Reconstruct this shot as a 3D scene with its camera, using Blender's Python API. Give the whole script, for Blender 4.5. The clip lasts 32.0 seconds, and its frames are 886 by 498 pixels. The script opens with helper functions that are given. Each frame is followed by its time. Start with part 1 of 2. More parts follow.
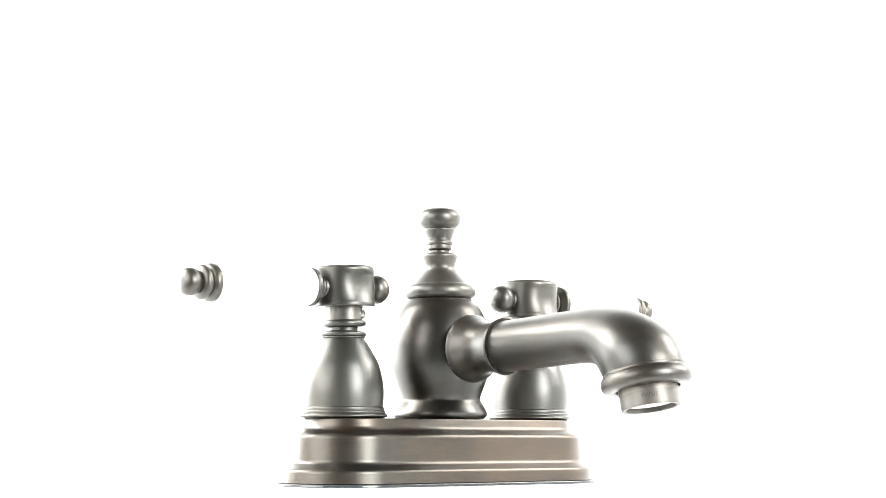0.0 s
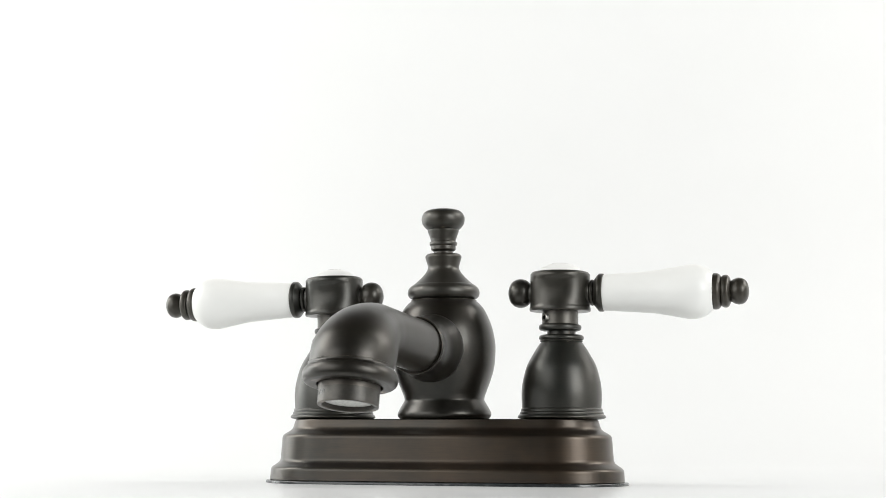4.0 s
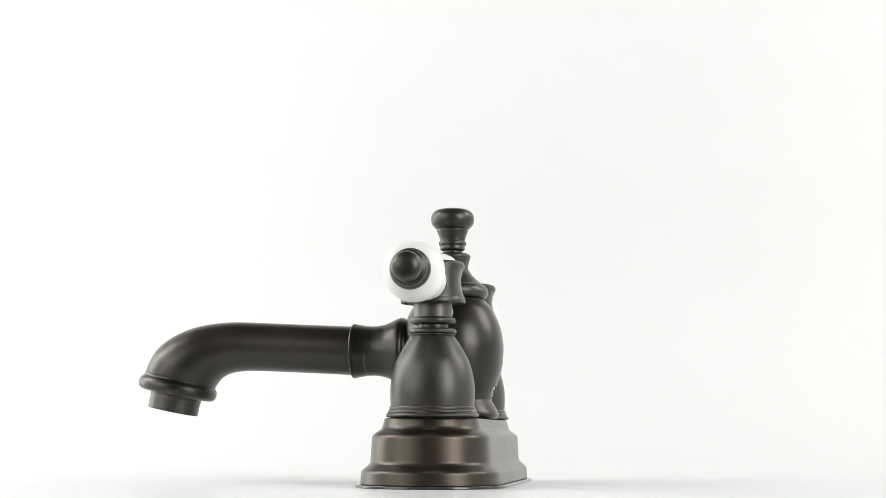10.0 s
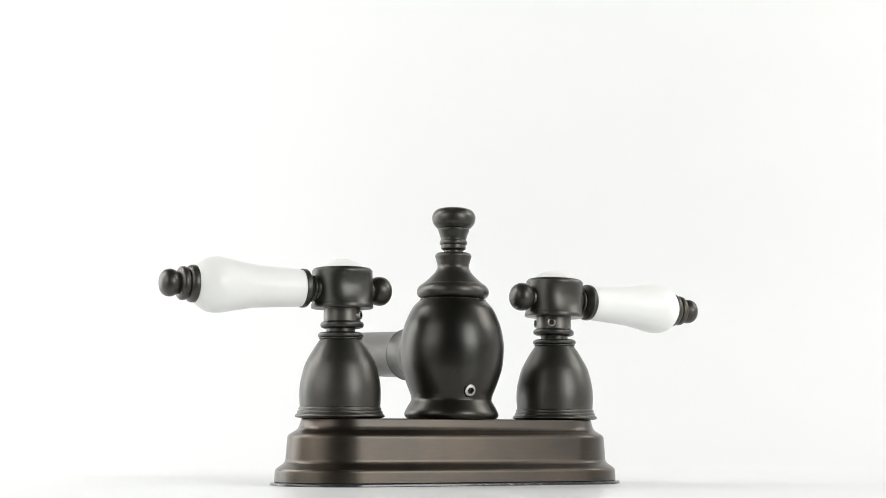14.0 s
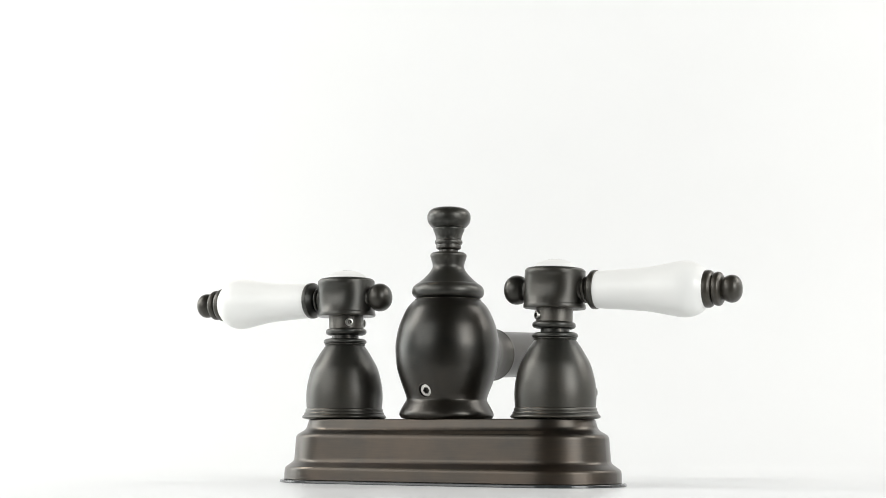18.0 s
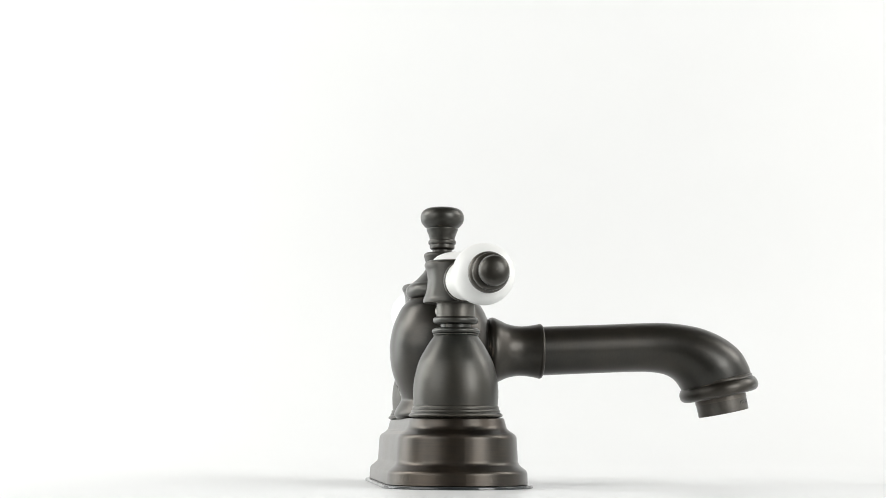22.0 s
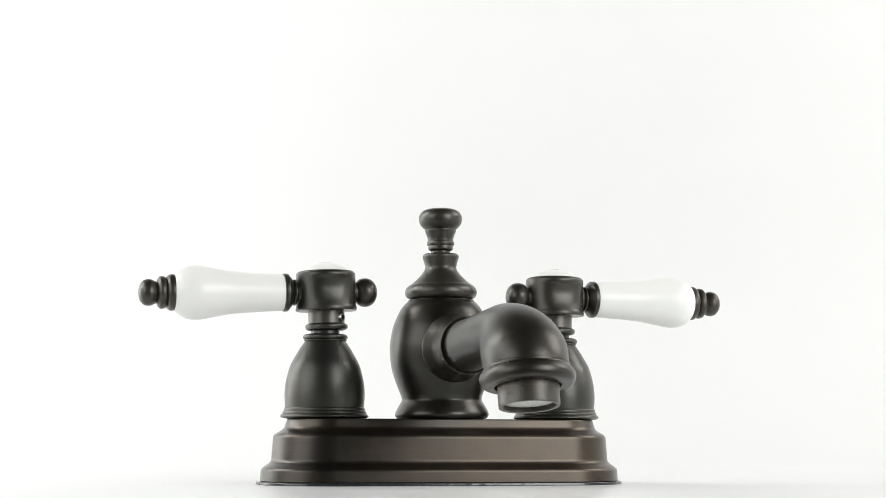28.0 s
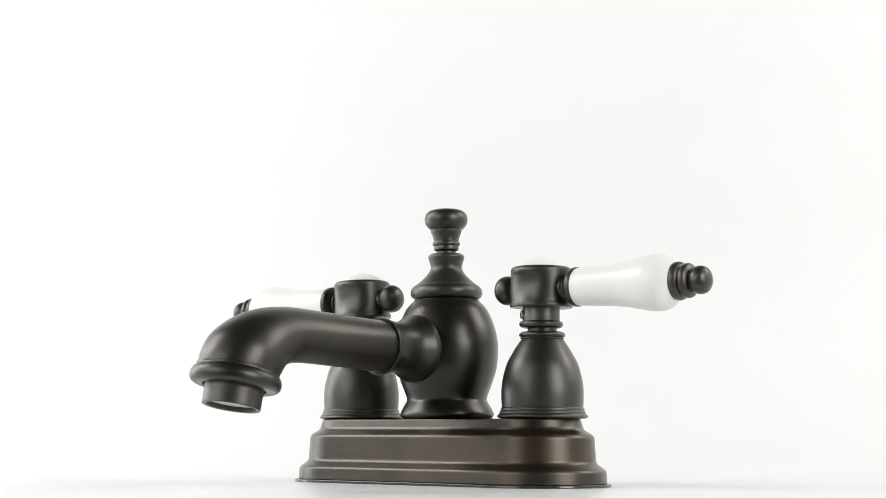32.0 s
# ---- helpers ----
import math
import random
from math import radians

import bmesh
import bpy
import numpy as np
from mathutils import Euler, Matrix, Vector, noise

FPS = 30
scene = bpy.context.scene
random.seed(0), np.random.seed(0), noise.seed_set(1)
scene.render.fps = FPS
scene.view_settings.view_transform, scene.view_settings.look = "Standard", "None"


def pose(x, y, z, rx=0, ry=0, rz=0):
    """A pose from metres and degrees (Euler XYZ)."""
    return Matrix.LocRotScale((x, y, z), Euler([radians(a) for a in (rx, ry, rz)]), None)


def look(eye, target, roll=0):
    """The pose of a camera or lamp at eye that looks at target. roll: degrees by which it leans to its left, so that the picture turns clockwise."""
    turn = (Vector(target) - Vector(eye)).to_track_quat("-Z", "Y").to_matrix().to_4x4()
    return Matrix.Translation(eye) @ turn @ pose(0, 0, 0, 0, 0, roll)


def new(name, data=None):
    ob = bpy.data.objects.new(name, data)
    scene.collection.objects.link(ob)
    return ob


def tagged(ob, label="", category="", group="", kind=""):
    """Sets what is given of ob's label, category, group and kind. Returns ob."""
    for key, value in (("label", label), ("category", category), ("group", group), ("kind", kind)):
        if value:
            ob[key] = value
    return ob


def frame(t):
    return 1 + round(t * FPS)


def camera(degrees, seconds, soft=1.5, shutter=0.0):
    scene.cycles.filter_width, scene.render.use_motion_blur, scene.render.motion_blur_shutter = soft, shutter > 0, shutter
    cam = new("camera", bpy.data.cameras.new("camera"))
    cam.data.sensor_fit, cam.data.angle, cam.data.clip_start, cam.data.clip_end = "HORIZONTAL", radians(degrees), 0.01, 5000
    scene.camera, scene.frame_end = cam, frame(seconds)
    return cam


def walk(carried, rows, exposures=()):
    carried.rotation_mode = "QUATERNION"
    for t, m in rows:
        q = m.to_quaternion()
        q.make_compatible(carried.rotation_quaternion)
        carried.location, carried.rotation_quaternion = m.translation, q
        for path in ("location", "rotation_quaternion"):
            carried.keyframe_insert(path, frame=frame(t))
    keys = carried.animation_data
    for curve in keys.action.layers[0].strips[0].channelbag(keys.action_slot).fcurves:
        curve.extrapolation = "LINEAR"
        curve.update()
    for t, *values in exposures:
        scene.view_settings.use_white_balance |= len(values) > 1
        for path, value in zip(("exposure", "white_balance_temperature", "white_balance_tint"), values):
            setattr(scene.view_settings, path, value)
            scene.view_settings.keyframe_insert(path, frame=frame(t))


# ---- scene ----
# Metres, z up. The table's surface is z = 0, the turntable's axis is x = y = 0.
MM = 0.001

# ---- camera: stands still, low over the table, tilted up ----
cam = camera(31.234, 32.0, soft=0.8, shutter=0.4)
EYE = (0.0, -0.6768, 0.0205)
STAND = pose(*EYE, 96.6925, 0, 0.134) @ pose(0, 0, 0, 0, 0, 0.20)
walk(cam, [(0, STAND), (32, STAND)],
     exposures=[(0, 2.1), (0.15, 1.8), (0.3, 1.45), (0.6, 0.85), (0.9, 0.45), (1.0, 0.35), (1.3, 0.1), (1.6, 0.0), (2.0, 0.0), (32, 0.0)])


# ---- light: a photographer's studio ----
def area_lamp(name, eye, target, width, height, watts, colour):
    data = bpy.data.lights.new(name, "AREA")
    data.shape, data.size, data.size_y = "RECTANGLE", width, height
    data.energy, data.color = watts, colour
    lamp = new(name, data)
    lamp.matrix_world = look(eye, target)
    return lamp


area_lamp("softbox_light", (-0.84, -0.62, 0.40), (0, 0, 0.06), 0.80, 0.66, 5.0, (0.99, 0.995, 0.985))
area_lamp("softbox_light", (0.68, -0.74, 0.36), (0, 0, 0.06), 0.44, 0.54, 6.9, (0.99, 0.995, 0.985))
area_lamp("side_light", (-1.05, 0.42, 0.30), (0.1, -0.1, 0.12), 0.50, 0.56, 3.2, (0.96, 1.0, 0.985))
area_lamp("backdrop_light", (-0.95, 0.15, 0.70), (0.20, 1.0, 0.12), 0.5, 0.5, 7.3, (1.0, 0.972, 0.928))
area_lamp("backdrop_light", (0.95, 0.15, 0.70), (-0.20, 1.0, 0.12), 0.5, 0.5, 5.75, (1.0, 0.972, 0.928))

world = bpy.data.worlds.new("studio")
scene.world = world
world.use_nodes = True
world.node_tree.nodes["Background"].inputs["Color"].default_value = (0.02, 0.02, 0.021, 1)


# ---- materials ----
def material(name):
    m = bpy.data.materials.new(name)
    m.use_nodes = True
    nt = m.node_tree
    return m, nt, nt.nodes["Principled BSDF"]


def add(nt, kind, **values):
    n = nt.nodes.new(kind)
    for k, v in values.items():
        n.inputs[k.replace("_", " ")].default_value = v
    return n


def ramp(nt, a, b, ca, cb):
    n = nt.nodes.new("ShaderNodeValToRGB")
    e = n.color_ramp.elements
    e[0].position, e[1].position = a, b
    e[0].color, e[1].color = (*ca, 1), (*cb, 1)
    return n


def bronze(name, dark, warm, rough, streak, metal, coat=0.72):
    """Oil-rubbed bronze: a warm dark metal, brushed, under a thin satin lacquer, with rubbed patches and fine specks."""
    m, nt, b = material(name)
    ln = nt.links.new
    co = nt.nodes.new("ShaderNodeTexCoord")
    cloud = add(nt, "ShaderNodeTexNoise", Scale=24.0, Detail=5.0, Roughness=0.62)
    ln(co.outputs["Object"], cloud.inputs["Vector"])
    stretch = nt.nodes.new("ShaderNodeMapping")
    stretch.inputs["Scale"].default_value = streak
    ln(co.outputs["Object"], stretch.inputs["Vector"])
    brush = add(nt, "ShaderNodeTexNoise", Scale=1.0, Detail=4.0, Roughness=0.7)
    ln(stretch.outputs["Vector"], brush.inputs["Vector"])
    both = nt.nodes.new("ShaderNodeMath")
    both.operation = "MULTIPLY_ADD"
    both.inputs[1].default_value = 0.36
    ln(brush.outputs["Fac"], both.inputs[0])
    ln(cloud.outputs["Fac"], both.inputs[2])
    tone = ramp(nt, 0.50, 0.88, dark, warm)
    ln(both.outputs["Value"], tone.inputs["Fac"])
    shape = nt.nodes.new("ShaderNodeNewGeometry")
    edge = nt.nodes.new("ShaderNodeMapRange")
    edge.inputs["From Min"].default_value, edge.inputs["From Max"].default_value = 0.515, 0.59
    edge.inputs["To Max"].default_value = 0.7
    ln(shape.outputs["Pointiness"], edge.inputs["Value"])
    rub = nt.nodes.new("ShaderNodeMath")
    rub.operation = "MULTIPLY"
    ln(edge.outputs["Result"], rub.inputs[0])
    ln(cloud.outputs["Fac"], rub.inputs[1])
    worn = nt.nodes.new("ShaderNodeMix")
    worn.data_type = "RGBA"
    worn.inputs["B"].default_value = (0.30, 0.24, 0.18, 1)
    ln(rub.outputs["Value"], worn.inputs["Factor"])
    ln(tone.outputs["Color"], worn.inputs["A"])
    ln(worn.outputs["Result"], b.inputs["Base Color"])
    rr = nt.nodes.new("ShaderNodeMapRange")
    rr.inputs["From Min"].default_value, rr.inputs["From Max"].default_value = 0.5, 0.88
    rr.inputs["To Min"].default_value, rr.inputs["To Max"].default_value = rough - 0.05, rough + 0.05
    ln(both.outputs["Value"], rr.inputs["Value"])
    ln(rr.outputs["Result"], b.inputs["Roughness"])
    bump = add(nt, "ShaderNodeBump", Strength=0.12, Distance=0.0001)
    ln(brush.outputs["Fac"], bump.inputs["Height"])
    ln(bump.outputs["Normal"], b.inputs["Normal"])
    b.inputs["Metallic"].default_value = metal
    b.inputs["Coat Weight"].default_value = coat
    b.inputs["Coat Roughness"].default_value = rough - 0.03
    return m


BRONZE = bronze("oil_rubbed_bronze", (0.0085, 0.0090, 0.0066), (0.029, 0.0220, 0.0140), 0.36, (600, 600, 2500), 0.76, 0.60)
BRONZE_SPOUT = bronze("spout_bronze", (0.0125, 0.0124, 0.0094), (0.036, 0.0285, 0.0190), 0.405, (500, 1500, 500), 0.70, 0.68)
BRONZE_SATIN = bronze("satin_bronze", (0.0165, 0.0182, 0.0145), (0.042, 0.0355, 0.0250), 0.42, (500, 500, 2500), 0.62)
BRONZE_BASE = bronze("brushed_bronze", (0.0150, 0.0136, 0.0094), (0.056, 0.0370, 0.0215), 0.375, (90, 90, 2000), 0.86)
BRONZE_NECK = bronze("pale_brushed_bronze", (0.055, 0.055, 0.048), (0.105, 0.098, 0.084), 0.42, (200, 200, 1500), 0.7)
BRONZE_WORN = bronze("worn_bronze", (0.016, 0.016, 0.0130), (0.090, 0.080, 0.066), 0.47, (350, 350, 350), 0.66)


def porcelain():
    m, nt, b = material("white_porcelain")
    co = nt.nodes.new("ShaderNodeTexCoord")
    n = add(nt, "ShaderNodeTexNoise", Scale=60.0, Detail=2.0)
    tone = ramp(nt, 0.3, 0.7, (0.865, 0.87, 0.85), (0.89, 0.895, 0.875))
    nt.links.new(co.outputs["Object"], n.inputs["Vector"])
    nt.links.new(n.outputs["Fac"], tone.inputs["Fac"])
    nt.links.new(tone.outputs["Color"], b.inputs["Base Color"])
    b.inputs["Roughness"].default_value = 0.28
    b.inputs["Specular IOR Level"].default_value = 0.28
    return m


def plain(name, colour, rough, metal, spread=0.12, scale=200.0, bump=0.0):
    m, nt, b = material(name)
    co = nt.nodes.new("ShaderNodeTexCoord")
    n = add(nt, "ShaderNodeTexNoise", Scale=scale, Detail=3.0)
    tone = ramp(nt, 0.3, 0.7, [c * (1 - spread) for c in colour], [min(1, c * (1 + spread)) for c in colour])
    nt.links.new(co.outputs["Object"], n.inputs["Vector"])
    nt.links.new(n.outputs["Fac"], tone.inputs["Fac"])
    nt.links.new(tone.outputs["Color"], b.inputs["Base Color"])
    b.inputs["Roughness"].default_value, b.inputs["Metallic"].default_value = rough, metal
    if bump:
        k = add(nt, "ShaderNodeBump", Strength=bump, Distance=0.0005)
        nt.links.new(n.outputs["Fac"], k.inputs["Height"])
        nt.links.new(k.outputs["Normal"], b.inputs["Normal"])
    return m


PORCELAIN = porcelain()
STEEL = plain("stainless_steel", (0.52, 0.51, 0.48), 0.28, 1.0)
SOCKET = plain("dark_socket", (0.05, 0.048, 0.045), 0.5, 0.6)
GASKET = plain("black_gasket", (0.030, 0.034, 0.036), 0.13, 0.0, 0.3, 300.0, 0.5)
# paler metal that paints an edge highlight, for the ring under the cap
EDGE_GLINT = plain("edge_glint_bronze", (0.27, 0.26, 0.235), 0.30, 1.0)
INK = plain("grey_ink", (0.16, 0.16, 0.16), 0.5, 0.0)
SCREEN = plain("aerator_screen", (0.52, 0.52, 0.50), 0.45, 0.3, 0.2, 900.0, 0.3)
SWEEP = plain("white_sweep", (0.858, 0.872, 0.880), 0.32, 0.0, 0.01, 3.0)
WHITE_WALL = plain("white_wall_paint", (0.87, 0.87, 0.86), 0.6, 0.0, 0.03, 6.0, 0.1)
STUDIO = plain("dark_studio_paint", (0.05, 0.05, 0.05), 0.8, 0.0, 0.15, 4.0, 0.1)


# ---- mesh helpers ----
def spline(points, n=6):
    """A smooth line through points, n steps between two of them."""
    p = [Vector((*q, 0)) if len(q) == 2 else Vector(q) for q in points]
    out = []
    for i in range(len(p) - 1):
        a, b, c, d = p[max(i - 1, 0)], p[i], p[i + 1], p[min(i + 2, len(p) - 1)]
        for k in range(n):
            t = k / n
            out.append(0.5 * (2 * b + (c - a) * t + (2 * a - 5 * b + 4 * c - d) * t * t + (3 * b - a - 3 * c + d) * t ** 3))
    out.append(p[-1])
    return out


def outline(runs, n=6):
    """Runs of (radius, height) in mm: each run is smooth, and they meet in corners."""
    line = []
    for run in runs:
        for v in run_points(run, n):
            q = (max(v.x, 0.0) * MM, v.y * MM)
            if not line or abs(q[0] - line[-1][0]) + abs(q[1] - line[-1][1]) > 1e-6:
                line.append(q)
    return line


def run_points(run, n=6):
    """A run's line: smooth through three or more points; a straight one keeps its ends flat by close supports."""
    if len(run) > 2:
        return spline(run, n)
    a, b = Vector((*run[0], 0)), Vector((*run[1], 0))
    k = 0.12 / max((b - a).length, 1e-6)
    return [a, a.lerp(b, k), a.lerp(b, 1 - k), b] if k < 0.2 else [a, b]


def skin(bm, rings):
    """Faces between rings of equal length."""
    for a, b in zip(rings, rings[1:]):
        for i in range(len(a)):
            j = (i + 1) % len(a)
            bm.faces.new((a[i], a[j], b[j], b[i]))


def finish(bm, angle=32):
    bmesh.ops.remove_doubles(bm, verts=bm.verts, dist=1e-7)
    bmesh.ops.recalc_face_normals(bm, faces=bm.faces)
    for f in bm.faces:
        f.smooth = True
    for e in bm.edges:
        if len(e.link_faces) == 2 and e.calc_face_angle() > radians(angle):
            e.smooth = False
    return bm


def turned(runs, along="z", seg=72, n=6):
    """A turned solid: its outline swept round the z or the x axis."""
    bm = bmesh.new()
    rings = []
    for r, h in outline(runs, n):
        r = max(r, 1e-5)
        ring = []
        for i in range(seg):
            a = 2 * math.pi * i / seg
            x, y = r * math.cos(a), r * math.sin(a)
            ring.append(bm.verts.new((x, y, h) if along == "z" else (h, x, y)))
        rings.append(ring)
    skin(bm, rings)
    bm.faces.new(rings[0][::-1])
    bm.faces.new(rings[-1])
    return finish(bm)


def rounded(bm, length, width, corner, z, n=14):
    """A ring of points: a rectangle with round corners (half sizes), in metres."""
    ring = []
    for q, (sx, sy) in enumerate(((1, 1), (-1, 1), (-1, -1), (1, -1))):
        for k in range(n + 1):
            a = math.pi / 2 * (q + k / n)
            ring.append(bm.verts.new((sx * (length - corner) + corner * math.cos(a), sy * (width - corner) + corner * math.sin(a), z)))
    return ring


def filleted(corners, n=8):
    """A line through corners of (inset, height, cut) in mm: each corner is rounded off from cut to cut, the stretches between stay straight."""
    p = [Vector((x, z, 0)) for x, z, _ in corners]
    line = [p[0]]
    for i in range(1, len(p) - 1):
        cut = corners[i][2]
        back, ahead = (p[i - 1] - p[i]).normalized(), (p[i + 1] - p[i]).normalized()
        a, b = p[i] + back * cut, p[i] + ahead * cut
        line.append(a + back * 0.12)
        for k in range(n + 1):
            t = k / n
            line.append(a * (1 - t) ** 2 + p[i] * 2 * t * (1 - t) + b * t * t)
        line.append(b + ahead * 0.12)
    return [(v.x, v.y) for v in line + [p[-1]]]


def moulded(length, width, corners):
    """A moulded plate: a line of (inset, height, cut) in mm round an oblong with half-round ends."""
    bm = bmesh.new()
    line = [(x * MM, z * MM) for x, z in filleted(corners)]
    rings = [rounded(bm, length - 1.12 * i, width - 0.93 * i, width - 0.93 * i - 0.00002, z) for i, z in line]
    skin(bm, rings)
    bm.faces.new(rings[0][::-1])
    bm.faces.new(rings[-1])
    return finish(bm)


def part(name, bm, mat, parent, label="", at=None):
    mesh = bpy.data.meshes.new(name)
    bm.to_mesh(mesh)
    bm.free()
    for m in (mat if isinstance(mat, tuple) else (mat,)):
        mesh.materials.append(m)
    ob = new(name, mesh)
    ob.parent = parent
    if at is not None:
        ob.matrix_basis = at
    return tagged(ob, label)


def again(ob, parent, at):
    """The same part once more, on the same mesh."""
    twin = new(ob.name.split(".")[0], ob.data)
    twin.parent = parent
    twin.matrix_basis = at
    return tagged(twin, ob.get("label", ""))


# ---- the setting: a white sweep between white walls, dark behind the camera ----
def sweep():
    """One sheet: table, a wide bend and an upright back, 3 mm thick."""
    line = [(-0.165, 0.0), (0.36, 0.0)]
    for k in range(1, 41):
        a = math.pi / 2 * k / 40
        line.append((0.36 + 0.64 * math.sin(a), 0.64 - 0.64 * math.cos(a)))
    line.append((1.0, 1.5))
    bm = bmesh.new()
    rows = []
    for d in (0.0, 0.003):
        for side in (-1.15, 1.15):
            rows.append([])
        for i, (y, z) in enumerate(line):
            y0, z0 = line[max(i - 1, 0)]
            y1, z1 = line[min(i + 1, len(line) - 1)]
            t = Vector((0, y1 - y0, z1 - z0)).normalized()
            off = Vector((0, t.z, -t.y)) * d
            rows[-2].append(bm.verts.new((-1.15, y + off.y, z + off.z)))
            rows[-1].append(bm.verts.new((1.15, y + off.y, z + off.z)))
    for i in range(len(line) - 1):
        for a, b in ((0, 1), (1, 3), (3, 2), (2, 0)):
            bm.faces.new((rows[a][i], rows[b][i], rows[b][i + 1], rows[a][i + 1]))
    for i in (0, -1):
        bm.faces.new((rows[0][i], rows[1][i], rows[3][i], rows[2][i]))
    return finish(bm)


backdrop = part("backdrop", sweep(), SWEEP, None)
tagged(backdrop, "white seamless glossy sheet curving up behind the faucet", "backdrop", kind="structure")


def slab(name, x0, y0, z0, x1, y1, z1, mat, label, category):
    bm = bmesh.new()
    bmesh.ops.create_cube(bm, size=1)
    for v in bm.verts:
        v.co = ((v.co.x + 0.5) * (x1 - x0), (v.co.y + 0.5) * (y1 - y0), (v.co.z + 0.5) * (z1 - z0))
    ob = part(name, bm, mat, None, at=pose(x0, y0, z0))
    return tagged(ob, label, category, kind="structure")


# the lowest slab is an unseen dark table top that closes the room below
slab("floor", -1.3, -2.2, -0.103, 1.3, 1.5, -0.003, STUDIO, "dark plain table top under the white sheet, reaching to the walls, unseen", "floor")
slab("ceiling", -1.3, -2.2, 2.2, 1.3, 1.5, 2.3, STUDIO, "dark plain studio ceiling", "ceiling")
slab("wall_south", -1.2, -2.3, -0.003, 1.2, -2.2, 2.2, STUDIO, "dark plain studio wall", "wall")
slab("wall_north", -1.2, 1.5, -0.003, 1.2, 1.6, 2.2, STUDIO, "dark plain studio wall behind the sheet", "wall")
for name, x in (("wall_west", -1.3), ("wall_east", 1.2)):
    slab(name, x, -0.85, -0.003, x + 0.1, 1.5, 2.2, WHITE_WALL, "white plain studio wall beside the sheet", "wall")
    slab(name, x, -2.2, -0.003, x + 0.1, -0.85, 2.2, STUDIO, "dark plain studio wall", "wall")

# ---- the faucet ----
faucet = new("bathroom_faucet")
tagged(faucet, "dark oil-rubbed bronze faucet with two white porcelain levers, on white sheet", "faucet")

part("gasket", moulded(0.0789, 0.0297, [(2.5, 0.0, 0), (0.0, 0.0, 0.35), (0.2, 1.2, 0.4), (4.0, 1.35, 0)]),
     GASKET, faucet, "thin black gasket under the base", pose(-0.0002, -0.0008, 0))
part("base", moulded(0.0771, 0.0277, [
    (2.5, 1.35, 0), (0.0, 1.35, 0.2), (0.28, 6.4, 1.0), (3.98, 9.25, 1.3), (4.66, 20.3, 1.3), (8.55, 22.75, 1.3), (9.75, 27.1, 0.6), (14.0, 27.1, 0)]),
    BRONZE_BASE, faucet, "stepped rectangular brushed bronze base", pose(-0.0002, -0.0008, 0))

# the centre column leans a little to one side
LEAN = pose(-0.0002, 0, 0.027, 0, -0.62, 0) @ pose(0, 0, -0.027)
body = part("body", turned([
    [(18.0, 27.1), (18.9, 27.3)],
    [(18.9, 27.3), (19.9, 28.6), (19.8, 30.0), (18.6, 32.4), (17.3, 34.6), (17.05, 35.6), (17.4, 37.2)],
    [(17.4, 37.2), (19.65, 43.1), (21.4, 49.1), (22.05, 56.3), (21.75, 61.1), (20.4, 67.1), (17.75, 73.2), (15.7, 76.0), (13.9, 77.6)],
    [(13.9, 77.6), (8.0, 77.7)]], seg=96), BRONZE, faucet, "egg-shaped bronze centre body", LEAN)
# added ring: its pale colour draws the highlight line between body and cap
part("glint_ring", turned([[(12.5, 77.5), (14.0, 77.5)], [(14.0, 77.5), (14.2, 77.7), (14.0, 77.9)], [(14.0, 77.9), (12.5, 77.9)]], n=3),
     EDGE_GLINT, faucet, "thin paler ring drawing the edge highlight under the cap", LEAN)
part("bonnet", turned([
    [(12.6, 78.2), (13.5, 78.4)],
    [(13.5, 78.4), (14.7, 79.1), (15.35, 80.3), (15.4, 81.6), (14.9, 83.0), (13.8, 84.1), (12.8, 84.7)],
    [(12.8, 84.7), (10.6, 86.6), (8.3, 89.0), (7.1, 90.8), (6.75, 92.0), (6.95, 93.4), (7.4, 95.0), (7.8, 96.5), (7.6, 97.3), (6.9, 97.9)],
    [(6.9, 97.9), (3.0, 97.9)]]), BRONZE_SATIN, faucet, "bell-shaped bronze cap with a rolled bead", LEAN)
part("lift_knob", turned([
    [(4.1, 97.8), (4.1, 99.0)],
    [(4.1, 99.0), (5.2, 99.7), (5.35, 100.4), (5.3, 101.4)],
    [(5.3, 101.4), (5.8, 101.7), (5.95, 102.4), (5.8, 103.1), (5.4, 103.4)],
    [(5.4, 103.4), (5.55, 104.5), (6.0, 105.9), (6.6, 107.4), (6.75, 108.1), (6.6, 108.5)],
    [(6.6, 108.5), (7.4, 109.0), (8.8, 110.7), (9.3, 112.6), (9.15, 114.4), (8.1, 116.1), (6.2, 117.1), (3.0, 117.55), (0.0, 117.65)]]), BRONZE_SATIN, faucet, "round bronze lift knob on a waisted stem", LEAN)


# the spout: collar, curved tube, bead, outlet
def forward(y, z, tilt=0.0):
    """A pose whose x axis points to the faucet's front (its -y), tilted down by so many degrees."""
    return pose(0, y * MM, z * MM, 0, 0, -90) @ pose(0, 0, 0, 0, tilt, 0)


part("spout_collar", turned([
    [(11.0, 15.0), (12.8, 19.3)],
    [(12.8, 19.3), (13.9, 20.4), (14.2, 21.7), (13.8, 23.2), (12.8, 25.3), (11.4, 28.6), (10.65, 32.8), (10.75, 36.5), (11.2, 39.6), (11.5, 41.1)], [(11.5, 41.1), (11.5, 41.3)], [(11.5, 41.3), (11.65, 41.6), (11.75, 42.0), (11.7, 42.6), (11.4, 42.95)],
    [(11.4, 42.95), (10.75, 42.6)], [(10.75, 42.6), (10.3, 42.6)]], "x"), BRONZE_SPOUT, faucet, "waisted bronze collar", forward(0, 56.3))


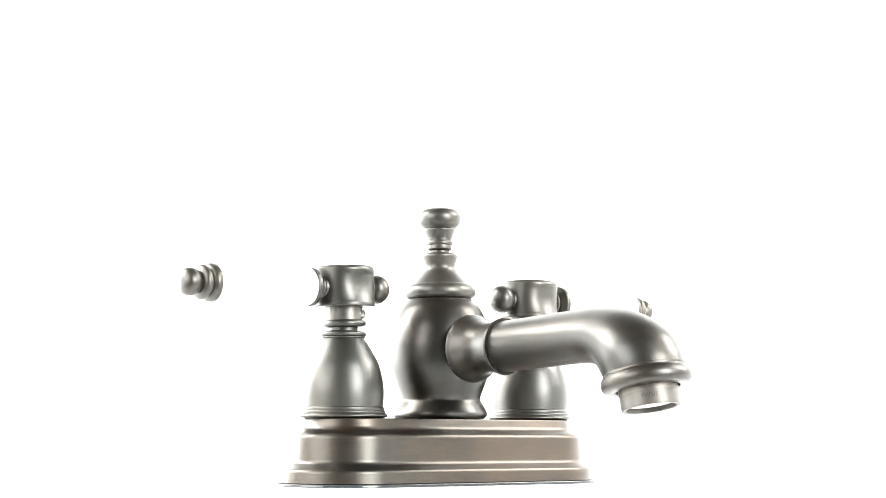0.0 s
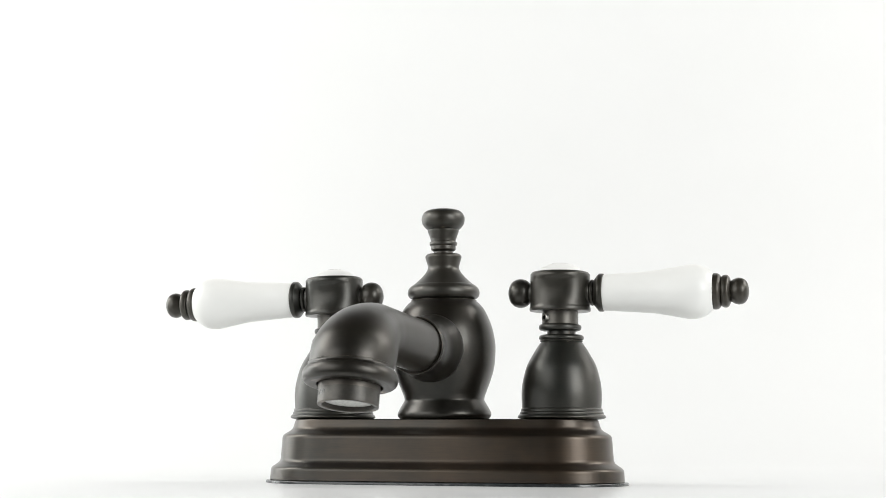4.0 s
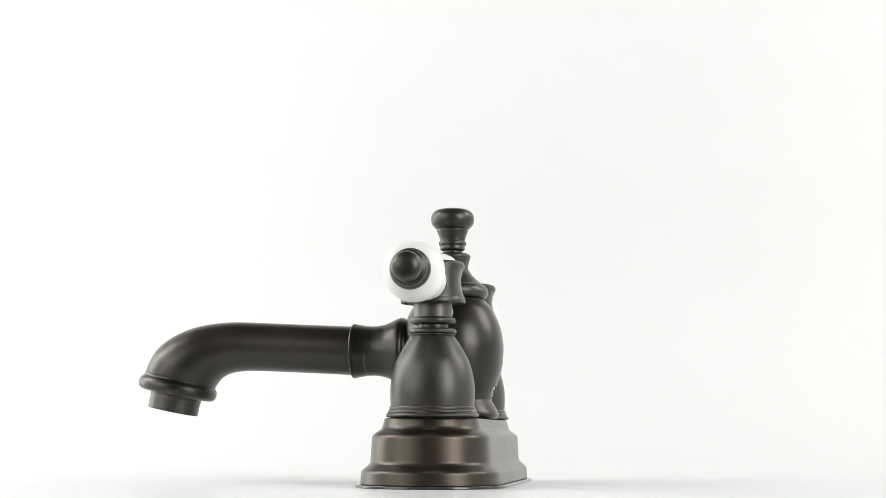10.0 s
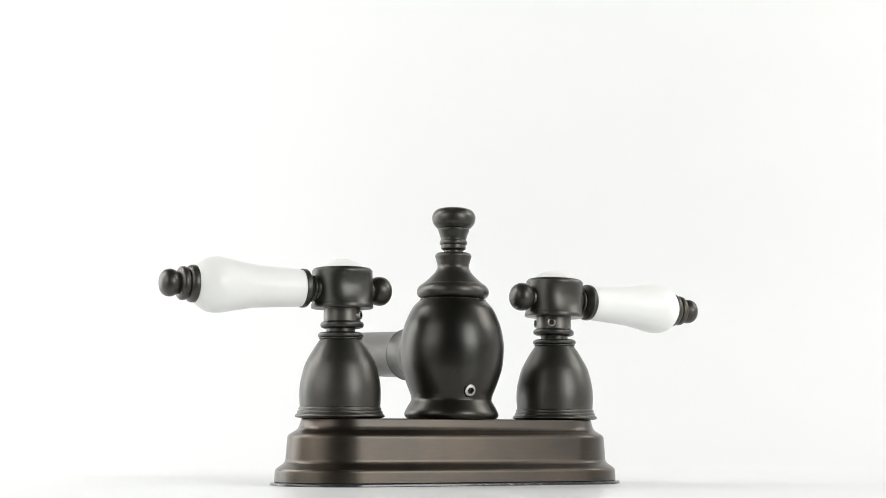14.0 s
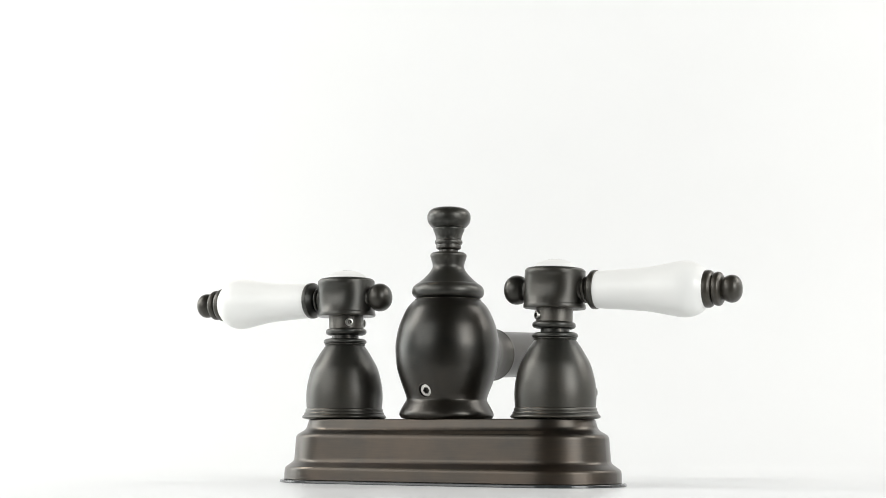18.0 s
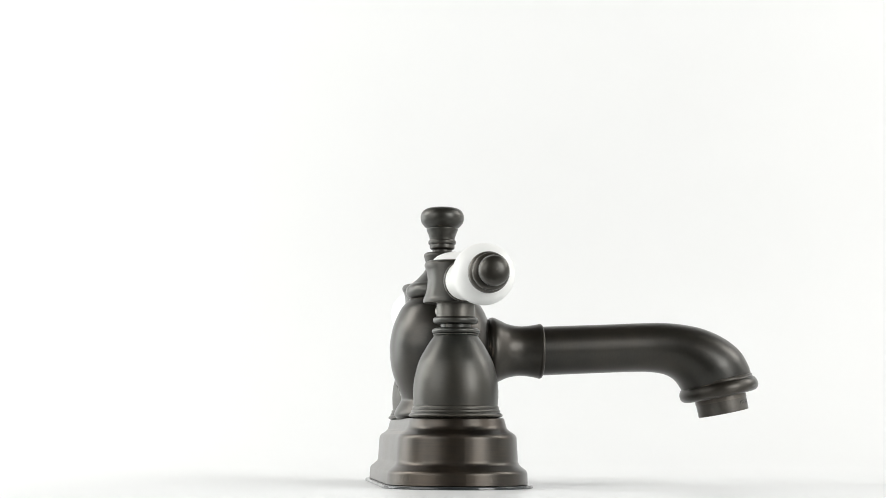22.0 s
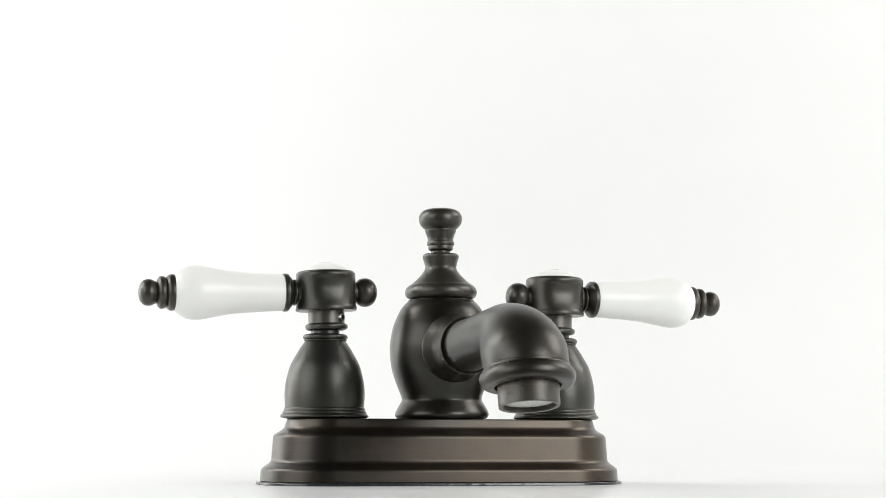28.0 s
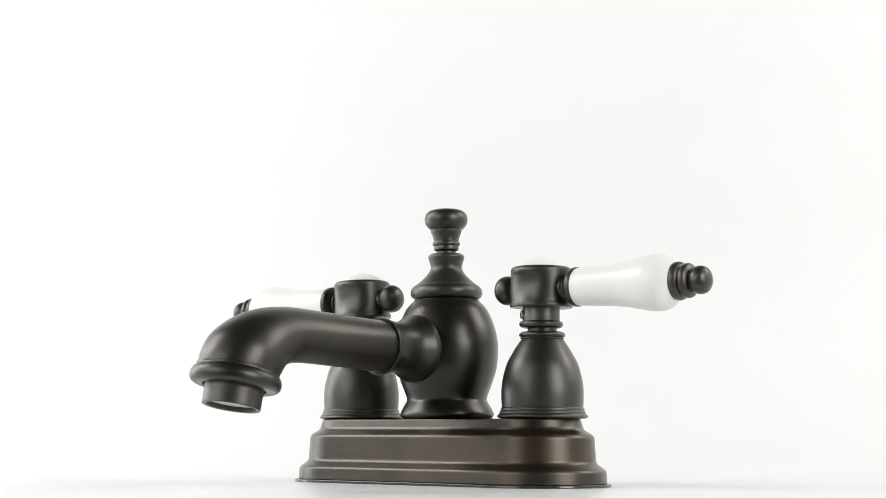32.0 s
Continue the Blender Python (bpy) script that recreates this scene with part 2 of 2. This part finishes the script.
def spout_tube():
    """Round sections, each spanned by its upper and its lower point (mm forward, mm up)."""
    upper = [(36.0, 66.55), (44.0, 66.9), (52.0, 67.25), (60.0, 67.6), (68.0, 67.95), (76.0, 68.32), (83.0, 68.66), (89.3, 68.93), (95.5, 69.1), (101.4, 68.8), (107.4, 68.1), (113.5, 66.8), (119.5, 64.6), (125.5, 61.2), (130.3, 57.0), (133.6, 51.5), (135.0, 47.4)]
    lower = [(36.0, 45.6), (44.0, 46.0), (52.0, 46.4), (60.0, 46.8), (68.0, 47.18), (75.8, 47.52), (82.5, 47.76), (88.2, 47.86), (92.4, 47.65), (95.6, 47.2), (98.0, 46.55), (99.9, 45.7), (101.4, 44.7), (102.8, 43.3), (103.9, 41.8), (104.8, 40.2), (105.3, 38.8)]
    wide = [w.x for w in spline([(w, 0) for w in (1, 1, 1, 1, 1, 1, 1.003, 1.008, 1.02, 1.04, 1.06, 1.07, 1.065, 1.045, 1.02, 0.985, 0.96)], 5)]
    bm = bmesh.new()
    rings = []
    for a, b in zip(spline(upper, 5), spline(lower, 5)):
        a, b = Vector((0, -a.x, a.y)) * MM, Vector((0, -b.x, b.y)) * MM
        mid, up = (a + b) / 2, (a - b) / 2
        r = up.length * wide.pop(0)
        rings.append([bm.verts.new(mid + up * math.cos(k * math.pi / 36) + Vector((r * math.sin(k * math.pi / 36), 0, 0))) for k in range(72)])
    skin(bm, rings)
    bm.faces.new(rings[0][::-1])
    bm.faces.new(rings[-1])
    return finish(bm)


spout = part("spout", spout_tube(), BRONZE_SPOUT, faucet, "curved satin bronze spout", pose(0, 0, 0, 0, 0, 0.35))
OUTLET = forward(-121.0, 40.6, 78.4)
part("bead", turned([
    [(13.5, -5.0), (15.2, -4.3)], [(15.2, -4.3), (15.4, -4.2)],
    [(15.4, -4.2), (15.35, -3.5), (15.6, -2.9), (16.3, -2.3), (16.95, -1.1), (17.15, 0.3), (16.8, 1.8), (15.8, 2.8), (14.4, 3.2)],
    [(14.4, 3.2), (12.0, 3.2)],
    [(12.0, 3.2), (11.6, 1.5)], [(11.6, 1.5), (9.0, 1.5)]], "x"), BRONZE_SPOUT, spout, "rolled bronze bead round the outlet", OUTLET)
part("aerator", turned([
    [(9.5, 1.0), (11.1, 1.0)],
    [(11.1, 1.0), (11.1, 5.0)], [(11.1, 5.0), (10.95, 5.2), (10.9, 9.9), (10.7, 10.4)],
    [(10.7, 10.4), (9.6, 10.4)], [(9.6, 10.4), (9.3, 9.9), (9.2, 7.2)], [(9.2, 7.2), (4.0, 7.2)]], "x"), BRONZE_WORN, spout, "short satin bronze aerator ring", OUTLET)
part("aerator_screen", turned([[(9.1, 7.3), (9.1, 8.3)], [(9.1, 8.6), (7.0, 8.8), (0.0, 8.9)]], "x"), SCREEN, spout, "pale grey aerator screen", OUTLET)


def engraving():
    """Illegible worn marks round the outlet: short plain strokes."""
    bm = bmesh.new()
    for k in range(7):
        a = radians(122 + 4.6 * k)
        tall, lean = (0.75, 0.9, 0.6, 0.9, 0.7, 0.85, 0.6)[k], (0.0, 1.2, -1.0, 0.8, 0.0, -1.2, 0.6)[k]
        ring = []
        for ds, da in ((-tall, -0.6 - lean), (-tall, 0.6 - lean), (tall, 0.6 + lean), (tall, -0.6 + lean)):
            ring.append([(6.9 + ds) * MM, a + radians(da)])
        faces = [[bm.verts.new((h, q * MM * math.cos(b), q * MM * math.sin(b))) for h, b in ring] for q in (10.8, 10.965)]
        bm.faces.new(faces[1])
        for i in range(4):
            j = (i + 1) % 4
            bm.faces.new((faces[0][i], faces[0][j], faces[1][j], faces[1][i]))
    return finish(bm)


part("engraving", engraving(), GASKET, spout, "faint worn strokes on the aerator ring", OUTLET)


def set_screw(r, deep):
    """A steel socket screw: a ring round a hexagonal hole; its axis is z, its face looks up."""
    bm = bmesh.new()
    seg = 36

    def ring(radius, z, hexed):
        out = []
        for i in range(seg):
            a = 2 * math.pi * i / seg
            k = radius
            if hexed:
                k = radius * math.cos(math.pi / 6) / math.cos((a % (math.pi / 3)) - math.pi / 6)
            out.append(bm.verts.new((k * math.cos(a), k * math.sin(a), z)))
        return out

    rings = [ring(r, -deep, False), ring(r, -0.35 * MM, False), ring(r * 0.96, -0.05 * r, False), ring(r * 0.87, 0.0, False), ring(r * 0.58, 0.0, True), ring(r * 0.50, -0.25 * MM, True), ring(r * 0.50, -deep * 0.9, True)]
    skin(bm, rings)
    bm.faces.new(rings[0][::-1])
    bm.faces.new(rings[-1])
    finish(bm)
    for f in bm.faces:
        if f.calc_center_median().to_2d().length < r * 0.53:
            f.material_index = 1
    return bm


def bored(ob, at, r, deep):
    """A round hole bored into a solid part, along the z axis of at."""
    bm = bmesh.new()
    bmesh.ops.create_cone(bm, cap_ends=True, segments=40, radius1=r, radius2=r, depth=deep, matrix=at)
    drill_mesh = bpy.data.meshes.new("drill")
    bm.to_mesh(drill_mesh)
    bm.free()
    drill = new("drill", drill_mesh)
    cut = ob.modifiers.new("hole", "BOOLEAN")
    cut.object, cut.operation, cut.solver = drill, "DIFFERENCE", "EXACT"
    bpy.context.view_layer.update()
    solid = bpy.data.meshes.new_from_object(ob.evaluated_get(bpy.context.evaluated_depsgraph_get()))
    ob.modifiers.clear()
    bpy.data.objects.remove(drill)
    bpy.data.meshes.remove(drill_mesh)
    bm = bmesh.new()
    bm.from_mesh(solid)
    for e in bm.edges:
        e.smooth = not (len(e.link_faces) == 2 and e.calc_face_angle() > radians(32))
    bm.to_mesh(solid)
    bm.free()
    ob.data = solid


hole = pose(0, 0.0181, 0.0387, -90, 0, 0) @ pose(0, 0, 0, -18, 0, 0)
bored(body, body.matrix_basis.inverted() @ hole, 2.85 * MM, 3.0 * MM)
part("set_screw", set_screw(2.65 * MM, 4 * MM), (STEEL, SOCKET), body, "small steel hexagon socket screw", hole @ pose(0, 0, -0.0003))

# the two valve bells and their handles
bell = part("valve_bell", turned([
    [(16.0, 27.1), (17.6, 27.4)],
    [(17.6, 27.4), (18.4, 27.9), (18.2, 28.6), (17.5, 29.3)],
    [(17.5, 29.3), (17.45, 29.9), (17.0, 30.4)], [(17.0, 30.4), (16.95, 31.3), (16.5, 31.8)],
    [(16.5, 31.8), (16.75, 36.0), (16.65, 39.5), (16.1, 43.4), (14.5, 49.3), (11.9, 54.2), (10.2, 57.0), (8.5, 59.4)],
    [(8.5, 59.4), (8.95, 59.6), (8.95, 59.95), (8.5, 60.15)],
    [(8.5, 60.15), (9.2, 60.4), (9.45, 61.05), (9.2, 61.75), (8.5, 62.25), (7.8, 62.35)],
    [(7.8, 62.35), (5.95, 62.35)], [(5.95, 62.35), (5.95, 64.6)], [(5.95, 64.6), (3.0, 64.6)]]), BRONZE_SATIN, faucet, "bell-shaped bronze valve cover", pose(0.0508, 0, 0))
again(bell, faucet, pose(-0.0508, 0, 0))


def hub_drum(runs):
    """A turned drum whose waist fills out to straight sides where the lever and the ball spring from it."""
    bm = turned(runs)
    for v in bm.verts:
        rad = math.hypot(v.co.x, v.co.y)
        if 0.0737 < v.co.z < 0.0878 and rad > 0.0105:
            k = min(max((abs(v.co.x) / rad - 0.04) / 0.82, 0), 1)
            k = k * k * (3 - 2 * k)
            full = 0.01255
            grow = 1 + k * (max(full / rad, 1) - 1)
            v.co.x, v.co.y = v.co.x * grow, v.co.y * grow
    return finish(bm)


def cap_mark():
    """Plain strokes printed on the cap's dome."""
    bm = bmesh.new()
    for side in (-1.3, 1.3):
        rows = []
        for k in range(9):
            x = -3.4 + 6.8 * k / 8
            rows.append([bm.verts.new((x * MM, y * MM, (92.64 - 0.0253 * (x * x + y * y) + up) * MM)) for y, up in ((side - 0.3, 0), (side - 0.3, 0.03), (side + 0.3, 0.03), (side + 0.3, 0))])
        skin(bm, rows)
        bm.faces.new(rows[0][::-1])
        bm.faces.new(rows[-1])
    return finish(bm)


def handle(at):
    hub = part("handle", hub_drum([
        [(5.0, 63.9), (7.4, 63.95)],
        [(7.4, 63.95), (8.55, 64.4), (8.95, 65.3), (8.7, 66.3), (7.8, 66.8)],
        [(7.7, 66.8), (7.56, 66.9)], [(7.56, 66.9), (7.56, 72.2)],
        [(7.56, 72.2), (12.5, 72.2)],
        [(12.5, 72.2), (12.85, 72.5), (12.85, 73.5), (12.6, 74.3)],
        [(12.6, 74.3), (11.6, 77.0), (11.0, 80.0), (11.0, 82.3), (11.6, 85.0), (12.3, 86.2), (12.55, 87.0), (12.35, 87.9), (11.8, 88.6), (11.0, 88.9)],
        [(11.0, 88.9), (9.6, 88.9)], [(9.6, 88.9), (9.4, 88.3)], [(9.4, 88.3), (4.0, 88.3)]]), BRONZE_SATIN, faucet, "drum-shaped bronze handle hub", at)
    part("neck", turned([[(7.0, 66.85), (7.62, 66.95)], [(7.62, 66.95), (7.62, 72.15)], [(7.62, 72.15), (7.0, 72.2)]]), BRONZE_NECK, hub, "paler brushed bronze neck")
    z = pose(0, 0, 0.080)
    part("porcelain_cap", turned([[(9.3, 88.0), (9.3, 88.9)], [(9.3, 88.9), (8.9, 89.6), (7.2, 91.0), (4.0, 92.2), (0.0, 92.6)]]), PORCELAIN, hub, "domed white porcelain button")
    part("cap_mark", cap_mark(), INK, hub, "grey strokes printed on the cap")
    part("button", turned([[(4.6, -9.5), (4.3, -12.0)], [(4.3, -12.0), (4.15, -12.8), (4.5, -13.3)], [(4.5, -13.3), (5.6, -14.6), (6.1, -16.8), (5.7, -19.0), (4.3, -20.8), (2.2, -21.8), (0.0, -22.1)]], "x", 48), BRONZE_SATIN, hub, "round bronze ball", z)
    part("lever_collar", turned([
        [(5.4, 10.2), (5.0, 12.2), (4.6, 12.8)], [(4.6, 12.8), (5.3, 13.1), (5.5, 13.7), (5.2, 14.3), (4.7, 14.5)],
        [(4.7, 14.5), (5.6, 14.7)], [(5.6, 14.7), (6.3, 15.2), (7.5, 16.2)],
        [(7.5, 16.2), (7.9, 16.6), (8.0, 17.4), (7.95, 18.3), (7.7, 18.6)], [(7.7, 18.6), (4.0, 18.6)]], "x", 56), BRONZE_SATIN, hub, "flared bronze collar with a small ring", z)
    part("lever", turned([[(4.0, 18.5), (7.3, 18.5)], [(7.3, 18.5), (7.6, 19.2), (8.05, 27.0), (8.5, 34.5), (9.0, 40.5), (10.0, 46.5), (11.0, 52.0), (11.3, 55.0), (11.0, 58.1), (9.9, 60.8), (8.5, 62.7), (7.4, 63.8)], [(7.4, 63.8), (4.0, 63.8)]], "x", 72), PORCELAIN, hub, "white glazed porcelain lever, swelling to its end", z)
    part("tip", turned([
        [(4.0, 63.5), (7.3, 63.5)], [(7.3, 63.5), (7.5, 64.5), (7.35, 65.8), (6.6, 66.7), (5.9, 67.1)],
        [(5.9, 67.1), (6.5, 67.7), (6.75, 68.8), (6.5, 69.8), (5.4, 70.6), (4.2, 70.9)],
        [(4.2, 70.9), (4.6, 71.5), (5.3, 73.0), (5.5, 74.4), (5.0, 76.2), (3.6, 77.5), (1.9, 78.1), (0.0, 78.3)]], "x", 48), BRONZE_SATIN, hub, "ringed bronze finial", z)
    for a in (130, -130):
        s = pose(0, 0, 0.0693, 0, 0, a) @ pose(0.0086, 0, 0, 0, 90, 0)
        part("set_screw", set_screw(1.75 * MM, 2.5 * MM), (STEEL, SOCKET), hub, "tiny steel socket screw", s)
    return hub


handle(pose(0.0503, 0, 0.070, 0, 0, 1.97) @ pose(0, 0, 0, 0, 0.45, 0) @ pose(0, 0, -0.070))
handle(pose(-0.0505, 0, 0.070, 0, 0, 183.46) @ pose(0, 0, 0, 0, 1.7, 0) @ pose(0, 0, -0.070))


# ---- the faucet turns once in 26 seconds ----
def motions():
    rows = []
    for t in range(33):
        a = -13.723 * (t - 2.8014)
        rows.append((t, pose(0, 0, 0, 0, 0, a) @ pose(-0.001147, 0.002203, 0)))
    walk(faucet, rows)


motions()
